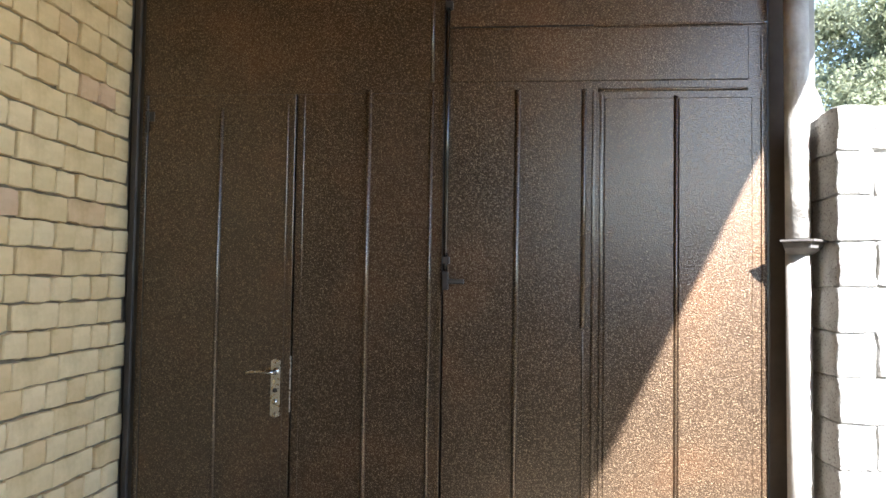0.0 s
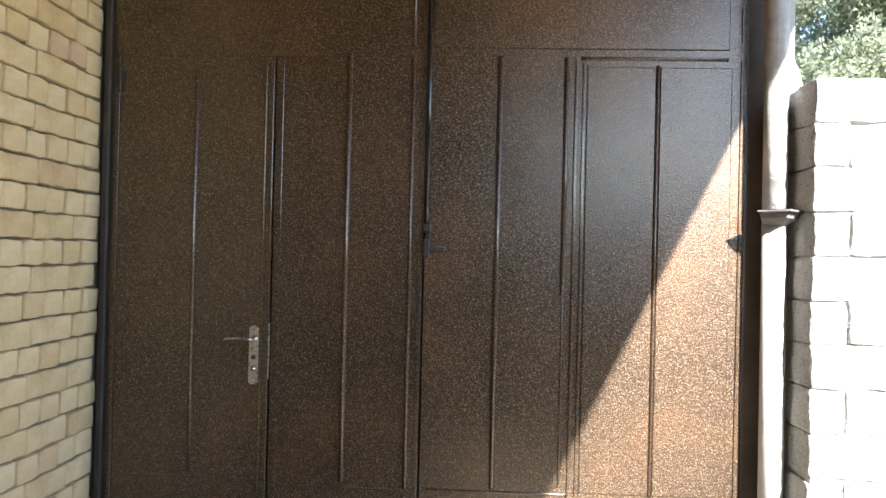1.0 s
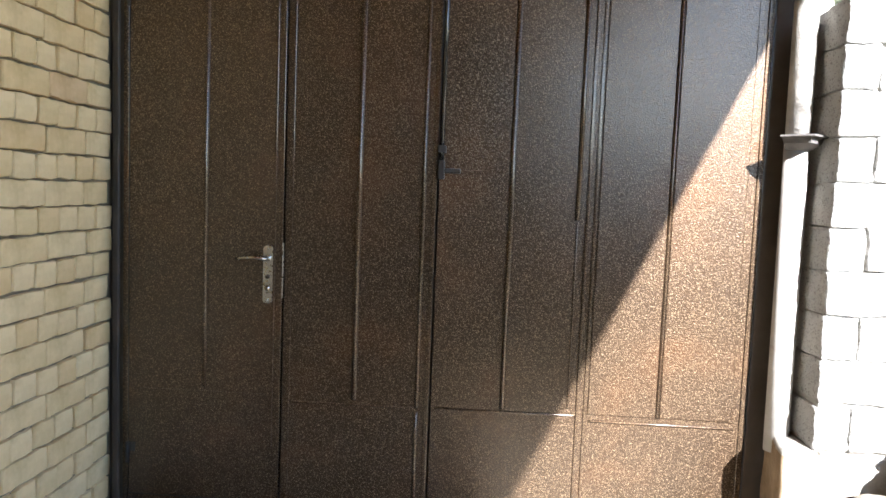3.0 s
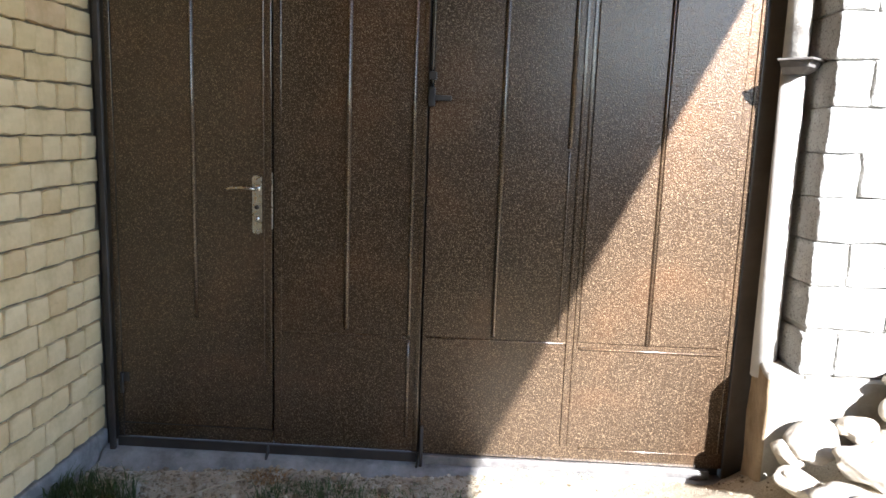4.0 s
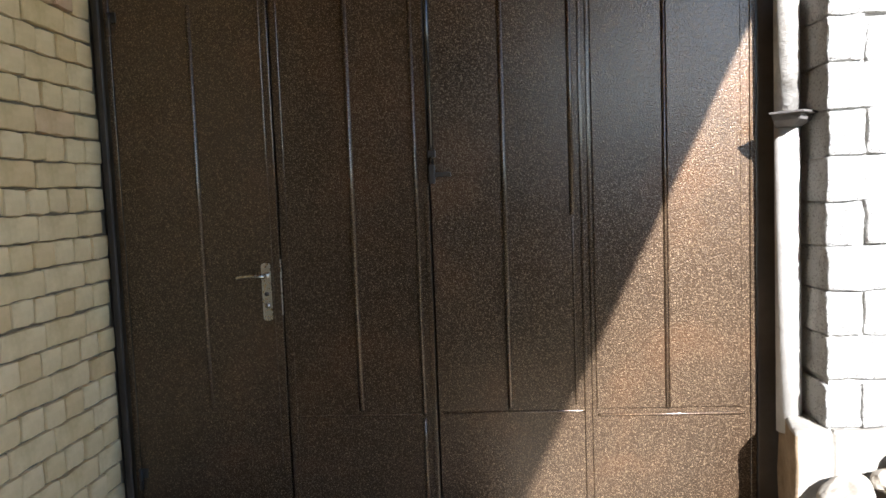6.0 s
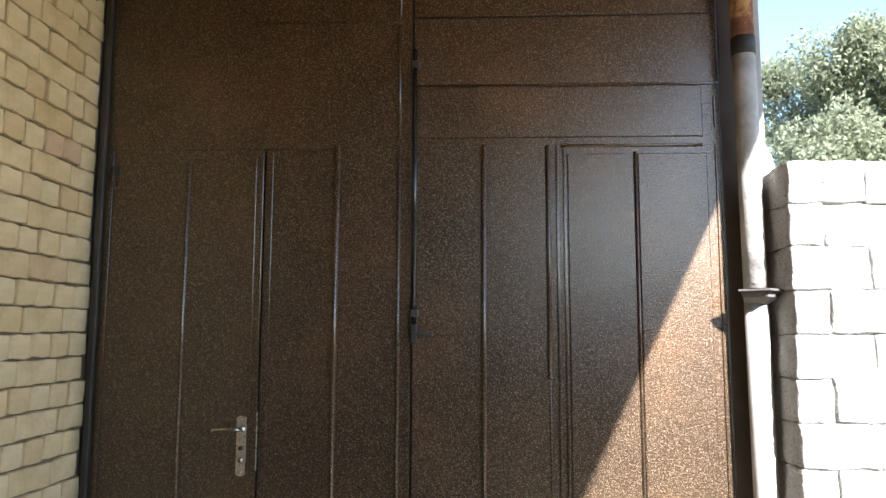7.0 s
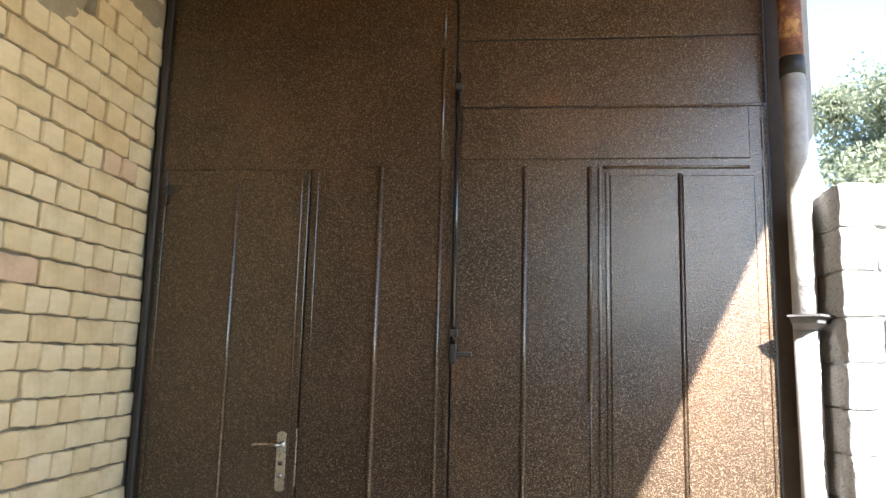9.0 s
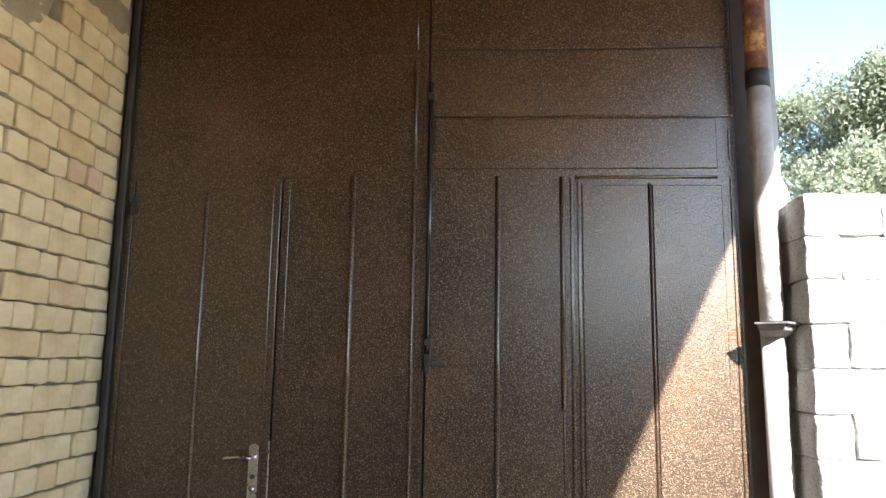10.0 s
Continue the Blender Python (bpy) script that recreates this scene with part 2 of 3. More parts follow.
def tube(points, radii, sides=10, bm=None):
    """A tube with closed ends along points."""
    own = bm if bm is not None else bmesh.new()
    rings = []
    pts = [Vector(p) for p in points]
    for i, p in enumerate(pts):
        d = (pts[min(i + 1, len(pts) - 1)] - pts[max(i - 1, 0)]).normalized()
        u = d.orthogonal().normalized() if i == 0 else (u - d * u.dot(d)).normalized()
        w = d.cross(u)
        r = radii[i] if isinstance(radii, (list, tuple)) else radii
        rings.append([own.verts.new(p + r * (math.cos(2 * math.pi * k / sides) * u + math.sin(2 * math.pi * k / sides) * w)) for k in range(sides)])
    for a, b in zip(rings, rings[1:]):
        for k in range(sides):
            own.faces.new((a[k], a[(k + 1) % sides], b[(k + 1) % sides], b[k]))
    own.faces.new(rings[0][::-1])
    own.faces.new(rings[-1])
    return own


def wobble(bm, amount, scale, seed=0.0):
    for v in bm.verts:
        v.co += noise.noise_vector(v.co * scale + Vector((seed, seed * 1.7, seed * 0.3))) * amount
    return bm


def smoothstep(a, b, v):
    t = min(1.0, max(0.0, (v - a) / (b - a)))
    return t * t * (3 - 2 * t)


# ---- ground: one sheet to the horizon ----
def ground_height(x, y):
    near = smoothstep(-9.0, -3.0, y) * smoothstep(4.0, 1.0, y)
    h = -0.085
    h += 0.030 * smoothstep(0.2, 0.5, x) * smoothstep(1.25, 0.9, x) * smoothstep(-0.9, -0.1, y)
    h += 0.20 * smoothstep(0.72, 1.42, x) * smoothstep(0.10, -0.46, y) * smoothstep(-1.5, -0.9, y) * smoothstep(4.0, 2.6, x)
    h += 0.17 * smoothstep(1.18, 1.66, x) * smoothstep(-1.6, -0.7, y) * smoothstep(4.0, 2.6, x)
    h += 0.40 * smoothstep(1.60, 1.95, x) * smoothstep(-0.62, -0.34, y) * smoothstep(3.4, 2.4, x)
    h -= 0.03 * smoothstep(-0.4, -1.2, x) * smoothstep(-1.5, -0.2, y)
    rough = noise.noise(Vector((x * 2.3, y * 2.3, 0))) * 0.016 + noise.noise(Vector((x * 9, y * 9, 3))) * 0.008 + noise.noise(Vector((x * 31, y * 31, 5))) * 0.005
    return h * near - 0.085 * (1 - near) + rough * near


def build_ground():
    xs = [-400, -120, -40, -14, -6, -3] + [-2 + 0.022 * i for i in range(205)] + [3, 4, 6, 14, 40, 120, 400]
    ys = [-400, -120, -40, -14, -7, -4, -2.5] + [-1.6 + 0.022 * i for i in range(80)] + [0.5, 1, 3, 8, 20, 60, 400]
    bm = bmesh.new()
    grid = [[bm.verts.new((x, y, ground_height(x, y))) for x in xs] for y in ys]
    for a, b in zip(grid, grid[1:]):
        for i in range(len(xs) - 1):
            f = bm.faces.new((a[i], a[i + 1], b[i + 1], b[i]))
            # unseen ground behind the camera gets the added dark material, against bounce
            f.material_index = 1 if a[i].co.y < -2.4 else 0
    ob = mesh_object("ground", bm, SOIL, None, "", True)
    ob.data.materials.append(LOW_BOUNCE)
    tagged(ob, "dusty pale soil with grit and small stones", "ground", kind="structure")
    return ob


build_ground()

# ---- gate: numbers of the leaves ----
LEFT, RIGHT, TOP, BOTTOM = -1.305, 1.278, 3.165, -0.005
DOOR = (-1.277, -0.629, 0.060, 2.256)


def sheet(name, parent, x0, x1, z0, z1, mat=GATE, y=0.0, thick=0.003, label="", bev=0.0012):
    return part(name, box(x0, x1, y, y + thick, z0, z1, bev), mat, parent, label)


def bar(name, parent, x0, x1, z0, z1, proud=0.006, mat=GATE_SMOOTH, y=0.0, bev=0.0025, label=""):
    """A flat rib that stands proud of the sheet."""
    return part(name, box(x0, x1, y - proud, y + 0.0005, z0, z1, bev, seg=2), mat, parent, label)


def rib(name, parent, x, z0, z1, w=0.012, proud=0.010, y=0.0):
    """A half-round upright rib with tapered ends."""
    bm = bmesh.new()
    rows = []
    for z, s in ((z0, 0.2), (z0 + 0.012, 1.0), (z1 - 0.012, 1.0), (z1, 0.2)):
        rows.append([bm.verts.new((x - w / 2 * math.cos(math.pi * k / 6), y - proud * s * math.sin(math.pi * k / 6), z)) for k in range(7)])
    for a, b in zip(rows, rows[1:]):
        for k in range(6):
            bm.faces.new((a[k], a[k + 1], b[k + 1], b[k]))
    for r in rows:
        bm.faces.new(r) if r in (rows[0], rows[-1]) else None
    return part(name, bm, GATE_SMOOTH, parent, "", True)


def level_rib(name, parent, x0, x1, z, w=0.010, proud=0.007):
    bm = bmesh.new()
    rows = []
    for x, s in ((x0, 0.2), (x0 + 0.012, 1.0), (x1 - 0.012, 1.0), (x1, 0.2)):
        rows.append([bm.verts.new((x, -proud * s * math.sin(math.pi * k / 6), z - w / 2 * math.cos(math.pi * k / 6))) for k in range(7)])
    for a, b in zip(rows, rows[1:]):
        for k in range(6):
            bm.faces.new((a[k], a[k + 1], b[k + 1], b[k]))
    bm.faces.new(rows[0])
    bm.faces.new(rows[-1])
    return part(name, bm, GATE_SMOOTH, parent, "", True)


def build_left_leaf():
    g = thing("gate_leaf", (-0.65, 0, BOTTOM), "brown hammered-enamel steel gate leaf around a wicket door", "gate", "gate leaves")
    d0, d1, z0, z1 = DOOR
    sheet("upper_sheet", g, LEFT, -0.004, 2.8185, TOP)
    sheet("middle_sheet", g, LEFT, -0.004, z1 + 0.0015, 2.8165)
    sheet("side_sheet", g, d1 + 0.007, -0.004, -0.004, z1 + 0.0005)
    sheet("hinge_strip", g, LEFT, d0 - 0.006, -0.004, z1 + 0.0005, GATE_SMOOTH)
    # added dark sheet that keeps daylight from showing through the gaps
    sheet("light_stop_sheet", g, LEFT, 0.0, -0.004, TOP, STEEL_DARK, 0.030)
    bar("bottom_rail", g, LEFT, -0.006, -0.047, -0.006, 0.014, STEEL_DARK)
    sheet("kick_strip", g, d0 - 0.004, d1 + 0.004, -0.004, z0 - 0.006, GATE_SMOOTH)
    bar("stile", g, d1 + 0.010, d1 + 0.040, 0.05, 2.25, 0.004)
    rib("rib", g, -0.317, 0.519, 2.271, 0.022, 0.018)
    for za, zb in ((0.06, 0.485), (0.50, 2.27), (2.30, 2.80), (2.835, 3.14)):
        rib("stile", g, -0.055, za, zb, 0.016, 0.015)
    level_rib("cross_rib", g, -1.19, -0.065, 2.812, 0.010, 0.004)
    level_rib("cross_rib", g, -0.585, -0.065, 0.497, 0.010, 0.004)
    bar("top_rail", g, LEFT + 0.01, -0.135, TOP - 0.008, TOP + 0.004, 0.022, STEEL_GREY)
    bar("top_rail", g, -0.105, -0.008, TOP - 0.006, TOP + 0.004, 0.022, STEEL_GREY)
    bar("meeting_strip", g, -0.024, -0.006, 0.0, 3.15, 0.005)
    return g


def build_right_leaf():
    g = thing("gate_leaf", (0.64, 0, BOTTOM), "brown hammered-enamel steel gate leaf with pressed panels, partly sunlit", "gate", "gate leaves")
    sheet("upper_sheet", g, 0.004, RIGHT, 2.834, TOP)
    sheet("middle_sheet", g, 0.004, RIGHT, 2.531, 2.828)
    sheet("main_sheet", g, 0.004, RIGHT, -0.008, 2.526, y=0.001)
    # added here too, and run lower to darken the gap under the leaf
    sheet("light_stop_sheet", g, -0.03, RIGHT, -0.070, TOP, STEEL_DARK, 0.036)
    # raised top panel
    part("panel", box(0.026, 1.207, -0.005, 0.002, 2.298, 2.516, 0.004, seg=2), GATE, g)
    level_rib("rail", g, 0.62, 1.204, 2.262, 0.014, 0.010)
    bar("rail", g, 0.60, 1.268, 2.520, 2.530, 0.005)
    # left long panel with two ribs
    rib("rib", g, 0.298, 0.517, 2.267, 0.022, 0.016)
    rib("rib", g, 0.565, 1.30, 2.266, 0.020, 0.016)
    rib("rib", g, 0.565, 0.53, 1.29, 0.008, 0.005)
    bar("stile", g, 0.598, 0.610, 0.06, 2.255, 0.007)
    bar("stile", g, 0.628, 0.640, 0.06, 2.245, 0.005)
    # raised right panel in two halves
    part("panel", box(0.646, 0.920, -0.005, 0.002, 0.512, 2.228, 0.004, seg=2), GATE, g)
    part("panel", box(0.936, 1.220, -0.005, 0.002, 0.512, 2.228, 0.004, seg=2), GATE, g)
    rib("rib", g, 0.927, 0.508, 2.236, 0.015, 0.014)
    level_rib("cross_rib", g, 0.650, 1.232, 0.486, 0.012, 0.009)
    level_rib("cross_rib", g, 0.02, 0.60, 0.503, 0.010, 0.004)
    level_rib("cross_rib", g, 0.675, 1.212, 0.049, 0.010, 0.008)
    bar("stile", g, 1.253, 1.261, 2.335, 2.470, 0.007)
    bar("stile", g, 1.253, 1.261, 0.06, 2.262, 0.006)
    bar("stile", g, 1.268, 1.277, 2.54, 3.15, 0.005)
    bar("bottom_rail", g, 0.006, 1.222, -0.021, -0.010, 0.024, STEEL_GREY, label="scuffed grey steel rail")
    bar("bottom_angle", g, 0.006, 1.226, -0.050, -0.022, 0.018, STEEL_GREY)
    bar("top_rail", g, 0.010, RIGHT - 0.02, TOP - 0.008, TOP + 0.004, 0.022, STEEL_GREY)
    # sliding bolt on the meeting edge
    rod = part("bolt_rod", tube([(0.014, -0.022, 1.50), (0.011, -0.022, 2.68)], 0.009, 14), BOLT, g, "black glossy bolt rod", True)
    part("guide", box(-0.002, 0.030, -0.034, 0.0, 1.55, 1.58, 0.003), STEEL_DARK, rod)
    part("guide", box(-0.002, 0.030, -0.034, 0.0, 2.60, 2.63, 0.003), STEEL_DARK, rod)
    hasp = part("bolt_handle", box(0.004, 0.090, -0.030, -0.004, 1.470, 1.490, 0.004, seg=2), STEEL_DARK, g)
    part("catch", box(0.000, 0.026, -0.036, 0.0, 1.445, 1.520, 0.004), STEEL_DARK, hasp)
    part("wear_plate", box(0.090, 0.172, -0.004, 0.002, 1.474, 1.486, 0.001), GATE_SMOOTH, hasp)
    part("foot_bolt", tube([(0.014, -0.026, -0.07), (0.014, -0.026, 0.12)], 0.009, 10), STEEL_DARK, g, "", True)
    return g


def build_door():
    g = thing("wicket_door", (-0.95, 0, DOOR[2]), "closed dark brown enamelled steel wicket door in the gate leaf", "door")
    x0, x1, z0, z1 = DOOR
    part("leaf", box(x0, x1, -0.003, 0.020, z0, z1, 0.002), GATE, g)
    rib("rib", g, -0.952, 0.541, 2.200, 0.018, 0.015, -0.003)
    bar("edge_strip", g, -0.668, -0.658, 0.30, 2.212, 0.008, y=-0.003)
    bar("edge_strip", g, x1 - 0.012, x1, z0, z1, 0.003, y=-0.003)
    level = box(x0 + 0.05, x1 - 0.05, -0.006, -0.002, 0.515, 0.523, 0.001)
    part("cross_rib", level, GATE_SMOOTH, g)
    for z in (2.14, 0.24):
        h = part("hinge", tube([(x0 - 0.001, -0.012, z - 0.045), (x0 - 0.001, -0.012, z + 0.045)], 0.008, 10), STEEL_DARK, g, "", True)
        part("hinge_leaf", box(x0, x0 + 0.028, -0.010, -0.002, z + 0.005, z + 0.045, 0.001), STEEL_DARK, h)
    # lock: long plate, lever, cylinder
    px, pz0, pz1 = -0.687, 0.908, 1.147
    bm = bmesh.new()
    outline = []
    w = 0.0205
    for k in range(9):
        a = math.pi * k / 8
        outline.append((px + w * math.cos(a), pz1 - 0.012 + 0.012 * math.sin(a)))
    for k in range(9):
        a = math.pi + math.pi * k / 8
        outline.append((px + w * math.cos(a), pz0 + 0.012 + 0.012 * math.sin(a)))
    front = [bm.verts.new((px + (x - px) * 0.93, -0.0125, z)) for x, z in outline]
    mid = [bm.verts.new((x, -0.0095, z)) for x, z in outline]
    back = [bm.verts.new((x, -0.002, z)) for x, z in outline]
    bm.faces.new(front)
    for a, b in ((front, mid), (mid, back)):
        for k in range(len(a)):
            bm.faces.new((a[k], a[(k + 1) % len(a)], b[(k + 1) % len(a)], b[k]))
    plate = part("lock_plate", bm, NICKEL, g, "worn nickel lock plate")
    part("lever", tube([(px, -0.012, 1.096), (px, -0.050, 1.096), (px - 0.012, -0.056, 1.097), (px - 0.05, -0.056, 1.100), (px - 0.095, -0.054, 1.096), (px - 0.122, -0.048, 1.091)], [0.009, 0.009, 0.0085, 0.007, 0.0065, 0.006], 10), CHROME, plate, "chrome lever", True)
    part("lever_collar", tube([(px, -0.012, 1.096), (px, -0.018, 1.096)], 0.015, 14), NICKEL, plate, "", True)
    part("turn_knob", tube([(px + 0.001, -0.012, 1.020), (px + 0.001, -0.022, 1.020)], 0.009, 12), STEEL_DARK, plate, "", True)
    part("cylinder", tube([(px, -0.012, 0.972), (px, -0.020, 0.972)], 0.011, 12), CHROME, plate, "", True)
    part("keyhole", box(px - 0.0012, px + 0.0012, -0.021, -0.019, 0.966, 0.978), BLACK, plate)
    for z in (1.132, 0.922):
        part("screw", tube([(px, -0.012, z), (px, -0.015, z)], 0.005, 8), CHROME, plate, "", True)
    part("strike_edge", box(x1 + 0.0005, x1 + 0.0035, -0.007, 0.005, 0.93, 1.16, 0.0008), NICKEL, g)
    return g


build_left_leaf()
build_right_leaf()
build_door()


def build_gate_frame():
    g = thing("gateway", (0, 0, -0.06), "dark painted steel posts and lintel around the gate", "gateway")
    part("post", box(-1.396, LEFT - 0.004, 0.062, 0.13, -0.16, 3.25, 0.004), STEEL_DARK, g)
    part("hinge_angle", box(LEFT - 0.030, LEFT - 0.006, -0.030, -0.012, -0.10, 3.18, 0.003), STEEL_DARK, g)
    part("post", box(RIGHT + 0.006, 1.400, 0.001, 0.06, -0.10, 3.25, 0.003), POST, g, "dark brown painted post")
    part("lintel", box(LEFT - 0.003, RIGHT + 0.005, -0.02, 0.06, TOP + 0.006, 3.213, 0.003), STEEL_DARK, g)
    part("back_strip", box(1.380, 1.432, -0.068, -0.045, 2.05, 3.24, 0.003), PIPE, g, "chipped pale painted strip")
    return g


build_gate_frame()

# threshold under the gate
def build_sill():
    bm = bmesh.new()
    n = 96
    rows = []
    for i in range(n + 1):
        # the run past x = 0.39 is added to block daylight under the gate
        x = -1.36 + 2.76 * i / n
        j = noise.noise(Vector((x * 7, 0, 0))) * 0.012
        rows.append([bm.verts.new(p) for p in ((x, 0.30, -0.050), (x, -0.004, -0.052 + j * 0.3), (x, -0.045 - abs(j) * 1.5, -0.062 + j), (x, -0.10 - j * 2, -0.14))])
    for a, b in zip(rows, rows[1:]):
        for k in range(3):
            bm.faces.new((a[k], a[k + 1], b[k + 1], b[k]))
    ob = mesh_object("threshold", bm, SILL, None, "", True)
    return tagged(ob, "dirty grey concrete threshold under the gate", "threshold", kind="structure")


build_sill()
for sx in (-0.645, 0.002):
    rag = thing("rag_strip", (sx, -0.03, -0.09), "dark rag strip hanging from the gate's bottom edge", "rag")
    part("strip", tube([(sx, -0.02, 0.0), (sx + 0.004, -0.03, -0.03), (sx - 0.003, -0.035, -0.06), (sx + 0.006, -0.05, -0.09)], [0.006, 0.008, 0.006, 0.004], 7), STEEL_DARK, rag, "", True)


# ---- pipe column on its concrete foot ----
def build_column():
    g = thing("pipe_column", (1.352, -0.12, 0.50), "whitewashed steel pipe column, rusty above, on a concrete foot", "column")
    x = lambda z: 1.358 - 0.006 * z
    part("lower_pipe", tube([(x(z), -0.12, z) for z in (0.45, 1.0, 1.63)], 0.045, 28), PIPE, g, "", True)
    part("upper_pipe", tube([(x(z), -0.12, z) for z in (1.66, 2.2, 2.60)], 0.044, 28), PIPE_GREY, g, "", True)
    part("band", tube([(x(z), -0.12, z) for z in (2.595, 2.668)], 0.047, 28), STEEL_DARK, g, "dark collar", True)
    part("rusty_pipe", tube([(x(z), -0.12, z) for z in (2.66, 2.95, 3.26)], 0.044, 28), RUST, g, "rusty brown flaking pipe", True)
    # square plate set cornerwise, its tapered bracket hanging under it
    fx, fy, turn = 1.345, -0.188, radians(45)
    bm = bmesh.new()
    bmesh.ops.create_cube(bm, size=1.0, matrix=Matrix.Translation((fx, fy, 1.648)) @ Matrix.Rotation(turn, 4, "Z") @ Matrix.Diagonal((0.124, 0.124, 0.008, 1)))
    bmesh.ops.bevel(bm, geom=bm.edges[:], offset=0.0015, segments=1, affect="EDGES")
    flange = part("flange", bm, FLANGE, g, "grey steel flange plate")
    bm = bmesh.new()
    rows = []
    for z, r in ((1.644, 0.076), (1.622, 0.068), (1.600, 0.046)):
        cy = fy + (0.048 if r < 0.05 else 0.012)
        rows.append([bm.verts.new((fx + r * math.cos(turn * 2 * k), cy + r * math.sin(turn * 2 * k), z)) for k in range(4)])
    for a, b in zip(rows, rows[1:]):
        for k in range(4):
            bm.faces.new((a[k], a[(k + 1) % 4], b[(k + 1) % 4], b[k]))
    bm.faces.new(rows[0])
    bm.faces.new(rows[-1])
    part("bracket", bm, FLANGE, flange)
    return g


def build_foot():
    bm = box(1.298, 1.428, -0.334, -0.037, -0.14, 0.520, 0.016, seg=3)
    bmesh.ops.subdivide_edges(bm, edges=[e for e in bm.edges if e.calc_length() > 0.15], cuts=10, use_grid_fill=True)
    for v in bm.verts:
        v.co.x += 0.042 * smoothstep(-0.32, -0.06, v.co.y) * smoothstep(1.42, 1.32, v.co.x)
    wobble(bm, 0.006, 7)
    wobble(bm, 0.002, 40)
    ob = mesh_object("column_foot", bm, CONCRETE, None, "", True)
    ob.data.materials.append(FOOT_BROWN)
    # faces turned to the left, below the top edge, are brown
    for p in ob.data.polygons:
        if p.normal.x < -0.6 and p.center.z < 0.49:
            p.material_index = 1
    return tagged(ob, "rough cast concrete foot under the pipe column", "concrete foot")


build_column()
build_foot()


# ---- block wall ----
COURSE = 0.1583


def rough_block(lx, ly, lz, seed, cuts=8):
    """A worn block, its corner at the origin, with uneven faces and chipped edges."""
    bm = box(0, lx, 0, ly, 0, lz, 0.003)
    bmesh.ops.subdivide_edges(bm, edges=[e for e in bm.edges if e.calc_length() > 0.06], cuts=cuts, use_grid_fill=True)
    wobble(bm, 0.007, 12, seed)
    wobble(bm, 0.006, 50, seed + 9)
    me = bpy.data.meshes.new("block")
    bmesh.ops.recalc_face_normals(bm, faces=bm.faces)
    bm.to_mesh(me)
    bm.free()
    me.materials.append(WHITE_BLOCK)
    for p in me.polygons:
        p.use_smooth = True
    return me


def build_block_wall():
    w = box(1.428, 7.0, -0.284, -0.06, 0.50, 2.105)
    wall = mesh_object("wall_block", w, WHITE_JOINT)
    tagged(wall, "whitewashed rough block wall with open joints", "wall", kind="structure")
    plinth = wobble(box(1.431, 7.0, -0.322, -0.06, -0.2, 0.512, 0.008), 0.0, 1)
    pl = mesh_object("wall_plinth", plinth, CONCRETE)
    tagged(pl, "pale smooth concrete plinth under the block wall", "plinth", kind="structure")
    longs = [rough_block(0.275, 0.24, COURSE - 0.005, 3.1 * i) for i in range(5)]
    shorts = [rough_block(0.121, 0.24, COURSE - 0.005, 50 + 3.1 * i) for i in range(4)]
    rng = random.Random(4)
    for row in range(10):
        z = 0.538 + COURSE * row - (0.02 if row == 0 else 0)
        x = 1.415 + rng.uniform(-0.004, 0.006)
        first = row % 2 == 0
        while x < 4.0:
            long = not first
            me = rng.choice(longs if long else shorts)
            ob = new("block", me)
            ob.parent = wall
            ob.location = (x, -0.302 + rng.uniform(-0.005, 0.005), z + rng.uniform(-0.003, 0.003))
            x += (0.275 if long else 0.121) + rng.uniform(0.003, 0.008)
            first = False
    # plaster fillet between the column and the wall's end
    f = bmesh.new()
    rows = []
    for z, xr in ((0.50, 1.47), (1.2, 1.47), (2.0, 1.48), (2.12, 1.478), (2.20, 1.455), (2.27, 1.42)):
        rows.append([f.verts.new(p) for p in ((1.392, -0.075, z), (xr, -0.065, z), (xr, 0.03, z), (1.392, 0.03, z))])
    for a, b in zip(rows, rows[1:]):
        for k in range(4):
            f.faces.new((a[k], a[(k + 1) % 4], b[(k + 1) % 4], b[k]))
    f.faces.new(rows[0])
    f.faces.new(rows[-1])
    bmesh.ops.subdivide_edges(f, edges=f.edges[:], cuts=3, use_grid_fill=True)
    wobble(f, 0.008, 9)
    ob = mesh_object("plaster_fillet", f, WHITE_JOINT, None, "", True)
    tagged(ob, "whitewashed plaster filling beside the pipe column", "plaster", kind="structure")


build_block_wall()


# ---- brick wall ----
PITCH = 0.0984
WALL_X = -1.390
BRICK_END = -2.4


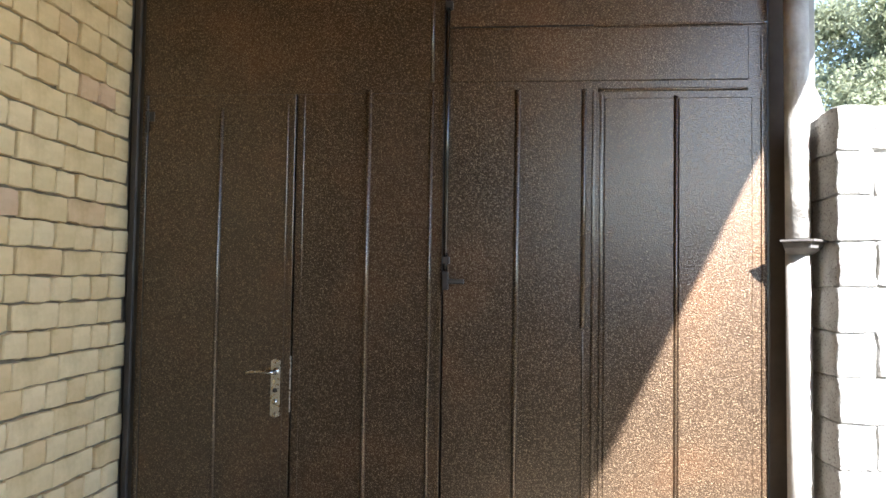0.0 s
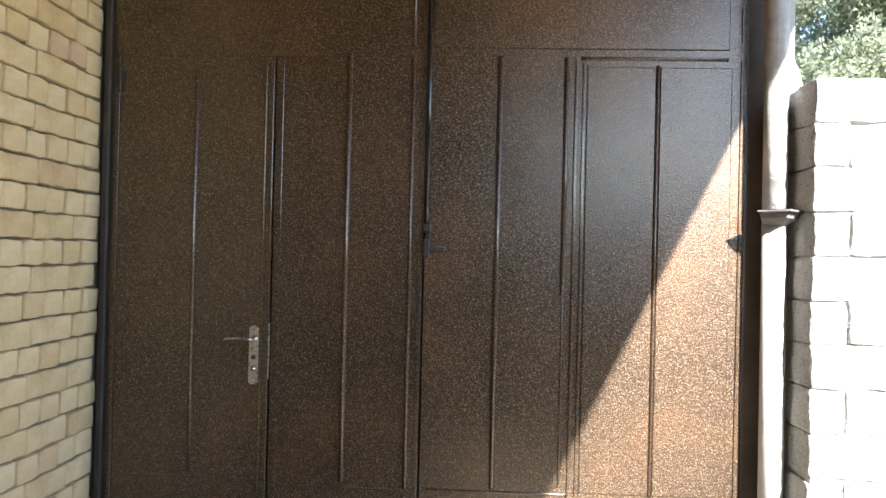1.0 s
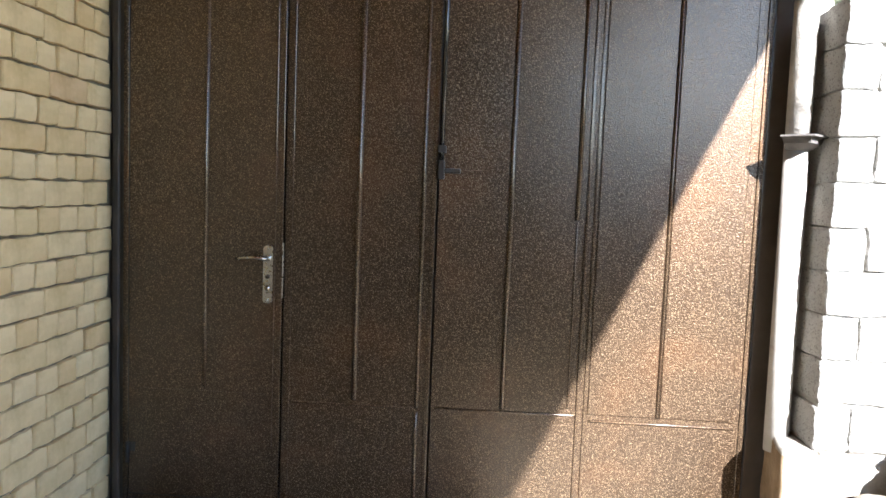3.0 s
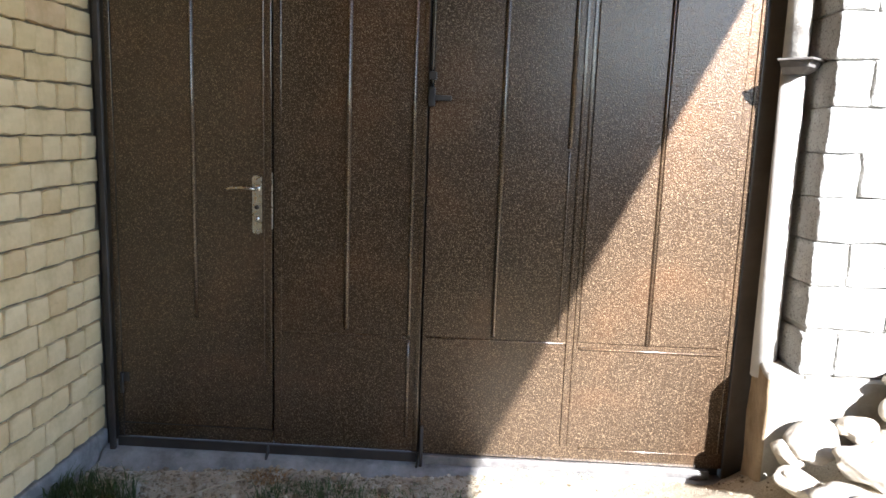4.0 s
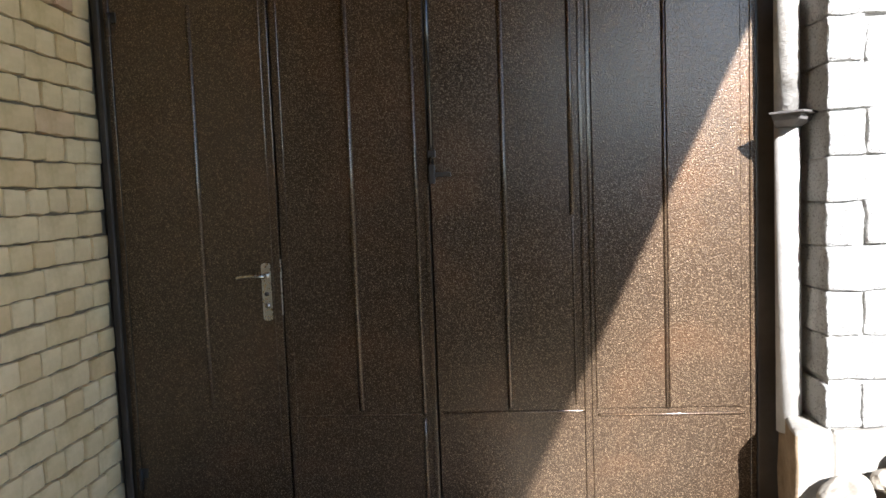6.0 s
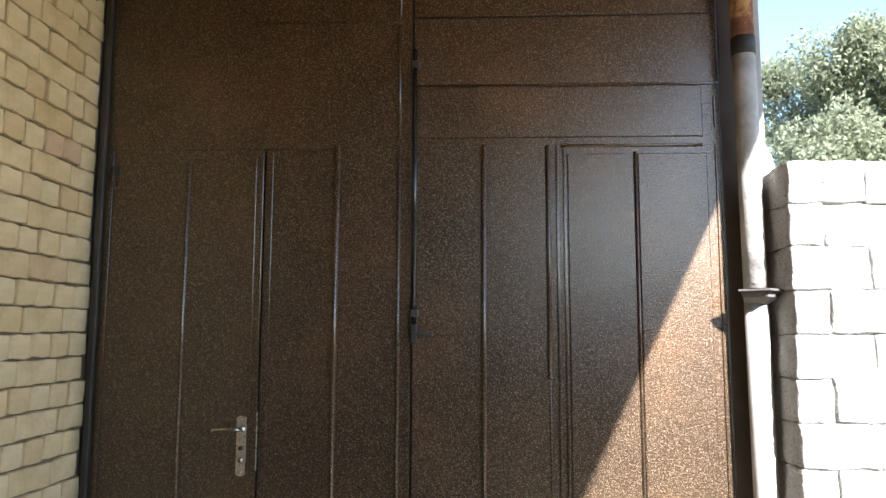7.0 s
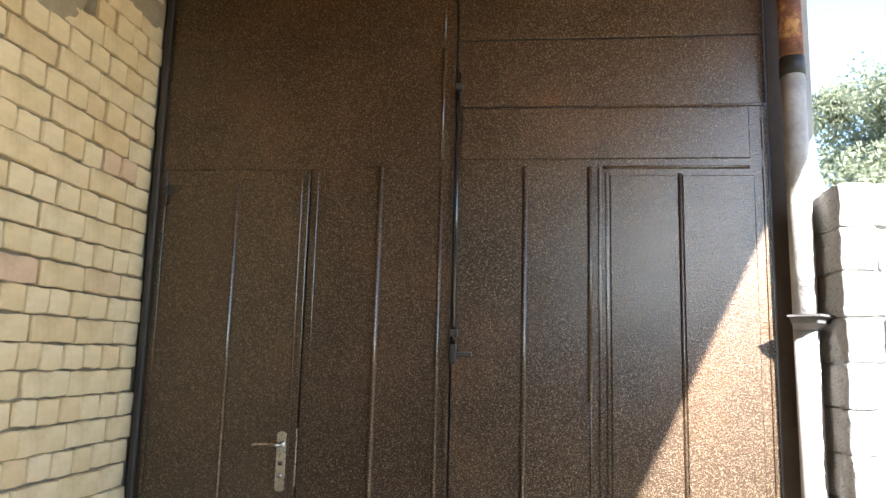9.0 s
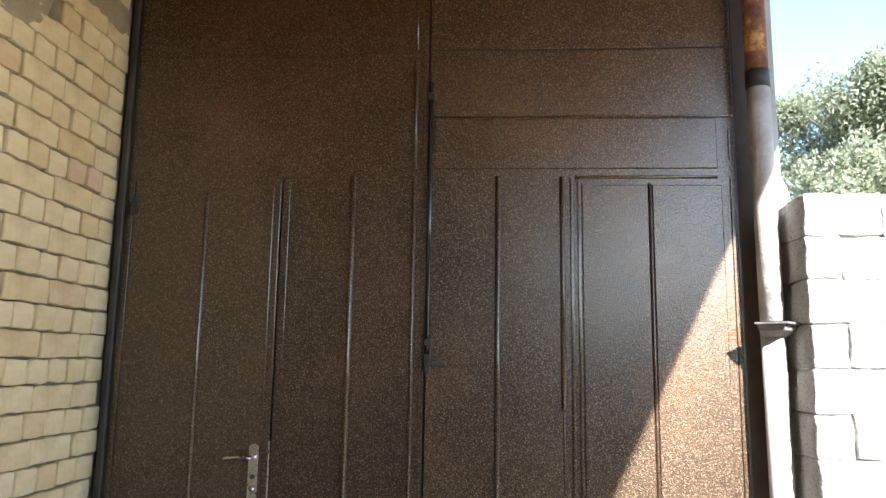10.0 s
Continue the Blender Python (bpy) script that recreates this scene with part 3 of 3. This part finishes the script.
def brick_mesh(length, seed, depth=0.11, height=0.0905):
    """A worn brick that lies along y, from 0 to minus its length, its face at x = 0, with a ragged outline."""
    rng = random.Random(int(seed * 100))
    n = max(3, round(length / 0.045))
    ring = [(-length * i / n, height) for i in range(n)] + [(-length, height * (1 - i / 2)) for i in range(2)]
    ring += [(-length * (1 - i / n), 0.0) for i in range(n)] + [(0.0, height * i / 2) for i in range(2)]
    mid = Vector((-length / 2, height / 2))
    bm = bmesh.new()
    face, edge, back = [], [], []
    for i, (y, z) in enumerate(ring):
        corner = i in (0, n, n + 2, 2 * n + 2)
        p = Vector((y, z))
        p += (mid - p).normalized() * (rng.uniform(0.000, 0.005) if corner else 0)
        p += Vector((rng.uniform(-0.0025, 0.0025), rng.uniform(-0.0035, 0.0025)))
        inner = p + (mid - p).normalized() * rng.uniform(0.002, 0.005)
        face.append(bm.verts.new((rng.uniform(-0.0015, 0.0015), *inner)))
        edge.append(bm.verts.new((-rng.uniform(0.003, 0.008), *p)))
        back.append(bm.verts.new((-depth, *p)))
    centre = bm.verts.new((rng.uniform(-0.001, 0.002), *mid))
    for i in range(len(ring)):
        k = (i + 1) % len(ring)
        bm.faces.new((centre, face[i], face[k]))
        bm.faces.new((face[i], edge[i], edge[k], face[k]))
        bm.faces.new((edge[i], back[i], back[k], edge[k]))
    me = bpy.data.meshes.new("brick")
    bmesh.ops.recalc_face_normals(bm, faces=bm.faces)
    bm.to_mesh(me)
    bm.free()
    me.materials.append(BRICK)
    return me


def build_brick_wall():
    core = box(WALL_X - 0.38, WALL_X - 0.018, BRICK_END, 0.30, -0.2, 3.30)
    wall = mesh_object("wall_brick", core, MORTAR)
    tagged(wall, "cream silicate brick wall with rough grey joints", "wall", kind="structure")
    foot = wobble(box(WALL_X - 0.02, WALL_X + 0.012, BRICK_END, 0.045, -0.2, 0.006, 0.006), 0.0, 1)
    tagged(mesh_object("wall_brick_plinth", foot, SILL), "rough grey cement plinth under the brick wall", "plinth", kind="structure")
    longs = [brick_mesh(0.251, 2.3 * i) for i in range(8)]
    shorts = [brick_mesh(0.121, 60 + 2.3 * i) for i in range(8)]
    threes = [brick_mesh(0.183, 90 + 2.3 * i) for i in range(6)]
    rng = random.Random(11)
    rest = []
    for row in range(33):
        z = 0.0105 + PITCH * row
        heads = row % 2 == 0
        y = 0.054 + rng.uniform(-0.020, 0.010)
        i = 0
        while y > BRICK_END + 0.2:
            head, three = heads, not heads and i == 0
            ln = 0.121 if head else 0.183 if three else 0.251
            smeared = 2.93 < z + 0.05 < 3.08 or (y < -0.28 and z > 2.70 + 0.10 * noise.noise(Vector((y * 5, z * 3, 0)))  and z < 2.93 and y > -0.62 and rng.random() < 0.5)
            if y > -1.5 and not smeared:
                ob = new("brick", rng.choice(shorts if head else threes if three else longs))
                ob.parent = wall
                ob.location = (WALL_X + rng.uniform(-0.006, 0.004), y, z + rng.uniform(-0.003, 0.003))
                ob.rotation_euler = (rng.uniform(-0.012, 0.012), 0, rng.uniform(-0.012, 0.012))
            elif not smeared:
                rest.append((y, z, ln))
            y -= ln + rng.uniform(0.002, 0.009)
            i += 1
    bm = bmesh.new()
    for y, z, ln in rest:
        vs = [bm.verts.new((WALL_X + dx, y - dy, z + dz)) for dx in (-0.1, 0) for dy in (0, ln) for dz in (0, 0.086)]
        for f in ((4, 5, 7, 6), (0, 4, 6, 2), (1, 3, 7, 5), (0, 1, 5, 4), (2, 6, 7, 3)):
            bm.faces.new([vs[k] for k in f])
    ob = mesh_object("brick_rest", bm, BRICK, wall, "", False, "stuff")
    # cement smear high on the wall
    s = bmesh.new()
    n, m = 60, 12
    grid = []
    for i in range(n + 1):
        y = 0.05 - 2.0 * i / n
        low = 2.930 + 0.012 * noise.noise(Vector((y * 14, 0, 0))) - 0.28 * smoothstep(-0.45, -0.60, y) * smoothstep(-1.05, -0.75, y) - 0.10 * smoothstep(-0.70, -1.2, y)
        high = 3.085 + 0.010 * noise.noise(Vector((y * 9, 5, 0)))
        grid.append([s.verts.new((WALL_X - 0.004 + 0.006 * math.sin(math.pi * j / m) + 0.003 * noise.noise(Vector((y * 20, j, 1))), y, low + (high - low) * j / m)) for j in range(m + 1)])
    for a, b in zip(grid, grid[1:]):
        for j in range(m):
            s.faces.new((a[j], a[j + 1], b[j + 1], b[j]))
    ob = mesh_object("cement_band", s, RENDER, None, "", True)
    tagged(ob, "grey-brown cement smeared in a band over the bricks", "cement", kind="structure")


# ---- canopy over the gateway ----
EDGE, ROOF_Y0 = 1.72, -7.2


def build_canopy():
    bm = bmesh.new()
    y = 0.22
    while y > ROOF_Y0:
        box(WALL_X - 0.4, EDGE, y - 0.118, y, 3.300, 3.322, 0.003, bm)
        y -= 0.122
    c = mesh_object("ceiling", bm, WOOD)
    tagged(c, "reddish-brown stained board ceiling of the canopy", "ceiling", kind="structure")
    for i in range(6):
        x = -1.07 + 0.51 * i
        r = mesh_object("rafter", box(x - 0.022, x + 0.022, ROOF_Y0, 0.14, 3.252, 3.299, 0.003), WOOD_PALE)
        tagged(r, "pale raw pine rafter under the board ceiling", "rafter", "rafters of the canopy")
    head = mesh_object("header_board", box(WALL_X - 0.4, EDGE - 0.03, 0.16, 0.20, 3.215, 3.298, 0.003), WOOD)
    tagged(head, "reddish-brown stained header board above the gate", "board", kind="structure")
    s = mesh_object("roof", box(WALL_X - 0.6, 1.90, ROOF_Y0 - 0.1, 0.35, 3.335, 3.350, 0.003), ROOF)
    tagged(s, "grey roof sheet above the gateway", "roof", kind="structure")


build_canopy()


# plain dark walls added behind, out of view, to dim light and reflections on the gate
DIM_WALL = mortar_mat("added_dark_wall", (0.045, 0.038, 0.030), (0.10, 0.085, 0.068))
tagged(mesh_object("wall_added_back", box(1.25, 14.0, -8.3, -8.0, -0.2, 2.1), DIM_WALL), "plain dark wall added out of view to dim light on the gate", "wall", kind="structure")
tagged(mesh_object("wall_added_side", box(WALL_X - 0.38, WALL_X - 0.03, -7.0, BRICK_END, -0.2, 3.30), DIM_WALL), "plain dark side wall added out of view past the bricks to dim the gate", "wall", kind="structure")
tagged(mesh_object("wall_added_tall", box(-3.2, 1.25, -8.4, -7.0, -0.2, 6.0), DIM_WALL), "tall plain dark wall added out of view behind the canopy to dim the gate", "wall", kind="structure")


# ---- stones beside the foot ----
def boulder(size, at, turn, seed, label):
    bm = bmesh.new()
    bmesh.ops.create_icosphere(bm, subdivisions=5 if size[0] > 0.06 else 3, radius=1.0)
    rng = random.Random(int(seed * 10))
    facets = [Vector((rng.gauss(0, 1), rng.gauss(0, 1), rng.gauss(0, 1))).normalized() for _ in range(5)]
    for v in bm.verts:
        p = v.co.copy()
        n = noise.noise(p * 1.1 + Vector((seed, 0, 0))) * 0.20 + noise.noise(p * 2.2 + Vector((0, seed, 0))) * 0.08 + noise.noise(p * 7 + Vector((0, 0, seed))) * 0.014
        n += noise.noise(p * 16 + Vector((seed, seed, 0))) * 0.006
        # flattened, broken facets
        for d in facets:
            q = p.dot(d)
            if q > 0.80:
                n += 0.80 / q - 1
        v.co = p * (1 + n)
    for v in bm.verts:
        v.co = Vector((v.co.x * size[0], v.co.y * size[1], v.co.z * size[2]))
    ob = mesh_object("stone", bm, STONE, None, "", True)
    ob.matrix_world = pose(*at, *turn)
    return tagged(ob, label, "stone", "heap of stones beside the wall" if size[0] > 0.06 else "loose chips on the soil")


BIG = "large rounded pale limestone in a heap against the plinth"
SMALL = "small rounded pale limestone lying in the heap"
boulder((0.092, 0.085, 0.068), (1.414, -0.46, 0.325), (10, -32, 20), 1.0, BIG)
boulder((0.062, 0.060, 0.050), (1.350, -0.44, 0.270), (0, 20, 10), 13.6, SMALL)
boulder((0.072, 0.065, 0.046), (1.571, -0.44, 0.376), (0, -12, 30), 6.1, SMALL)
boulder((0.180, 0.105, 0.080), (1.580, -0.60, 0.288), (5, 20, 8), 3.7, BIG)
boulder((0.140, 0.095, 0.064), (1.722, -0.48, 0.330), (0, 8, 10), 4.9, BIG)
boulder((0.090, 0.070, 0.040), (1.336, -0.56, 0.222), (0, 10, -15), 2.3, SMALL)
boulder((0.108, 0.080, 0.046), (1.433, -0.68, 0.230), (0, 9, 10), 8.2, BIG)
boulder((0.112, 0.090, 0.062), (1.494, -0.79, 0.235), (0, -6, 25), 9.4, BIG)
boulder((0.125, 0.095, 0.084), (1.750, -0.48, 0.490), (0, -14, 10), 7.7, BIG)
boulder((0.165, 0.085, 0.032), (1.800, -0.40, 0.575), (0, -17, 4), 12.2, "flat pale limestone slab on top of the heap")
boulder((0.130, 0.110, 0.095), (1.790, -0.68, 0.260), (0, 0, 70), 10.4, BIG)
boulder((0.054, 0.040, 0.030), (-1.120, -0.30, -0.090), (10, 5, 30), 11.3, "small chipped grey stone lying on the soil")


CHIP = "small pale broken chip lying on the shaded soil"
for i, (cx, cy, cs) in enumerate(((-1.26, -0.10, 0.022), (-1.20, -0.13, 0.017), (-1.16, -0.09, 0.013), (-1.08, -0.12, 0.012), (-0.98, -0.16, 0.014), (-0.78, -0.12, 0.013), (-0.55, -0.15, 0.011), (-0.20, -0.11, 0.012))):
    boulder((cs, cs * 0.8, cs * 0.55), (cx, cy, ground_height(cx, cy) + cs * 0.3), (8 * i, 5, 37 * i), 20.3 + i, CHIP)


# ---- grit, tufts, straw ----
def grit_mat():
    k = Mat("mixed_grit", 1.0, 0.0, 0.15)
    k.color(k.ramp(k.island(), [(0, (0.16, 0.125, 0.085)), (0.5, (0.34, 0.28, 0.20)), (0.9, (0.50, 0.44, 0.34)), (1.0, (0.66, 0.62, 0.53))]))
    k.bump(k.noise(150, 3), 0.003, 0.7)
    return k.m


GRIT = grit_mat()


def scatter_grit():
    """Broken pebbles and crumbs, each a small uneven lump."""
    rng = random.Random(5)
    ball = bmesh.new()
    bmesh.ops.create_icosphere(ball, subdivisions=1, radius=1.0)
    ball.verts.ensure_lookup_table()
    unit = [v.co.copy() for v in ball.verts]
    tris = [[v.index for v in f.verts] for f in ball.faces]
    ball.free()
    verts, faces = [], []
    for n in range(3150):
        shade = n < 2700
        x = rng.uniform(-1.36, 0.30) if shade else rng.uniform(0.25, 1.5)
        y = -0.05 - abs(rng.gauss(0, 0.24))
        r = rng.choice((0.003, 0.004, 0.005, 0.006, 0.009)) * rng.uniform(0.7, 1.4)
        if shade and rng.random() < 0.06 - 0.03 * x:
            r *= 1.9
        if not shade:
            r *= 0.62
        c = Vector((x, y, ground_height(x, y) + r * 0.25))
        turn = Matrix.Rotation(rng.uniform(0, 6.28), 3, "Z")
        size = Vector((rng.uniform(0.8, 1.6), rng.uniform(0.6, 1.1), rng.uniform(0.45, 0.85))) * r
        k = len(verts)
        for u in unit:
            q = u * rng.uniform(0.78, 1.18)
            verts.append(c + turn @ Vector((q.x * size.x, q.y * size.y, q.z * size.z)))
        faces += [[a + k for a in t] for t in tris]
    me = bpy.data.meshes.new("grit")
    me.from_pydata(verts, [], faces)
    me.materials.append(GRIT)
    return tagged(new("grit", me), "mixed grit and pebbles strewn on the soil", "grit", kind="stuff")


def tuft(name, x, y, spread, count, height, mat, label, category, lay=0.5, seed=1):
    rng = random.Random(seed)
    bm = bmesh.new()
    for _ in range(count):
        a, d = rng.uniform(0, 6.28), spread * math.sqrt(rng.random())
        p = Vector((x + d * math.cos(a), min(y + 0.7 * d * math.sin(a), -0.05), 0))
        p.x = max(p.x, WALL_X + 0.03)
        p.z = ground_height(p.x, p.y) - 0.004
        h, b = height * rng.uniform(0.5, 1.1), rng.uniform(0, 6.28)
        lean = Vector((math.cos(b), math.sin(b), 0)) * h * lay * rng.uniform(0.3, 1.6)
        side = Vector((-math.sin(b), math.cos(b), 0)) * rng.uniform(0.0012, 0.003)
        mid = p + lean * 0.4 + Vector((0, 0, h * 0.65))
        tip = p + lean + Vector((0, 0, h * rng.uniform(0.6, 1.0)))
        tip.y, mid.y = min(tip.y, -0.02), min(mid.y, -0.02)
        v = [bm.verts.new(q) for q in (p - side, p + side, mid + side * 0.8, mid - side * 0.8, tip)]
        bm.faces.new(v[:4])
        bm.faces.new((v[3], v[2], v[4]))
    ob = mesh_object(name, bm, mat)
    return tagged(ob, label, category, kind="stuff")


scatter_grit()
tuft("grass_tuft", -1.26, -0.38, 0.20, 560, 0.12, GRASS, "dark green grass tuft at the foot of the brick wall", "grass", 0.6, 1)
tuft("grass_tuft", -0.36, -0.34, 0.26, 800, 0.045, GRASS, "low dark green grass on shaded soil", "grass", 0.9, 2)
tuft("grass_tuft", 0.05, -0.28, 0.18, 160, 0.035, GRASS, "thin sparse green grass on the soil", "grass", 0.9, 3)
tuft("dry_straw", 0.47, -0.07, 0.12, 120, 0.03, STRAW, "dry bleached straw against the gate's bottom rail", "straw", 2.6, 4)
tuft("dry_straw", 0.68, -0.07, 0.09, 70, 0.03, STRAW, "dry bleached straw against the gate's bottom rail", "straw", 2.6, 5)
tuft("dry_straw", -0.60, -0.16, 0.08, 150, 0.03, STRAW_BROWN, "flattened brown dry straw on shaded soil", "straw", 1.6, 6)
z1, z2 = ground_height(-0.90, -0.34), ground_height(-0.68, -0.16)
tagged(mesh_object("stick", tube([(-0.90, -0.34, z1 + 0.008), (-0.79, -0.24, (z1 + z2) / 2 + 0.014), (-0.68, -0.16, z2 + 0.012)], [0.004, 0.004, 0.003], 7), STRAW, None, "", True), "thin dry stalk lying on the soil", "stick")


# ---- tree behind the wall ----
def build_tree(at, seed, height, crown_r):
    rng = random.Random(seed)
    g = thing("tree", at, "silvery green leafy tree behind the block wall", "tree")
    base = Vector(at)
    bm = tube([base + Vector((0, 0, -0.2)), base + Vector((0.05, 0.0, 1.2)), base + Vector((0.02, 0.1, 2.4)), base + Vector((-0.05, 0.1, height * 0.8))], [0.16, 0.13, 0.10, 0.03], 10)
    clumps = []
    for i in range(120):
        a = rng.uniform(0, 6.28)
        zc = rng.uniform(0.40, 1.0)
        r = crown_r * math.sqrt(rng.random()) * (1.0 - 0.55 * abs(zc - 0.62) / 0.45)
        c = base + Vector((r * math.cos(a), r * math.sin(a), height * zc))
        clumps.append((c, rng.uniform(0.24, 0.46)))
        if i % 2 == 0:
            s = base + Vector((0, 0.08, height * min(0.75, zc * 0.7)))
            tube([s, (s + c) / 2 + Vector((0, 0, 0.12)), c], [0.024, 0.014, 0.005], 6, bm)
    part("trunk", bm, BARK, g, "", True)
    verts, faces = [], []
    for c, r in clumps:
        for _ in range(1100):
            d = Vector((rng.gauss(0, 1), rng.gauss(0, 1), rng.gauss(0, 0.8)))
            p = c + d.normalized() * r * rng.random() ** 0.45
            u = Vector((rng.gauss(0, 1), rng.gauss(0, 1), rng.gauss(0, 1) - 0.6)).normalized()
            w = u.cross(Vector((rng.gauss(0, 1), rng.gauss(0, 1), rng.gauss(0, 1)))).normalized()
            ln, wd = rng.uniform(0.026, 0.050), rng.uniform(0.011, 0.018)
            k = len(verts)
            verts += [p - u * ln, p + w * wd, p + u * ln, p - w * wd]
            faces.append((k, k + 1, k + 2, k + 3))
    me = bpy.data.meshes.new("crown")
    me.from_pydata([v - base for v in verts], [], faces)
    me.materials.append(LEAF)
    ob = new("crown", me)
    ob.parent = g
    return g


build_tree((5.2, 6.2, -0.1), 3, 5.15, 1.9)
build_tree((8.6, 7.5, -0.1), 8, 5.4, 1.8)

# ---- pieces of the brick wall last ----
build_brick_wall()
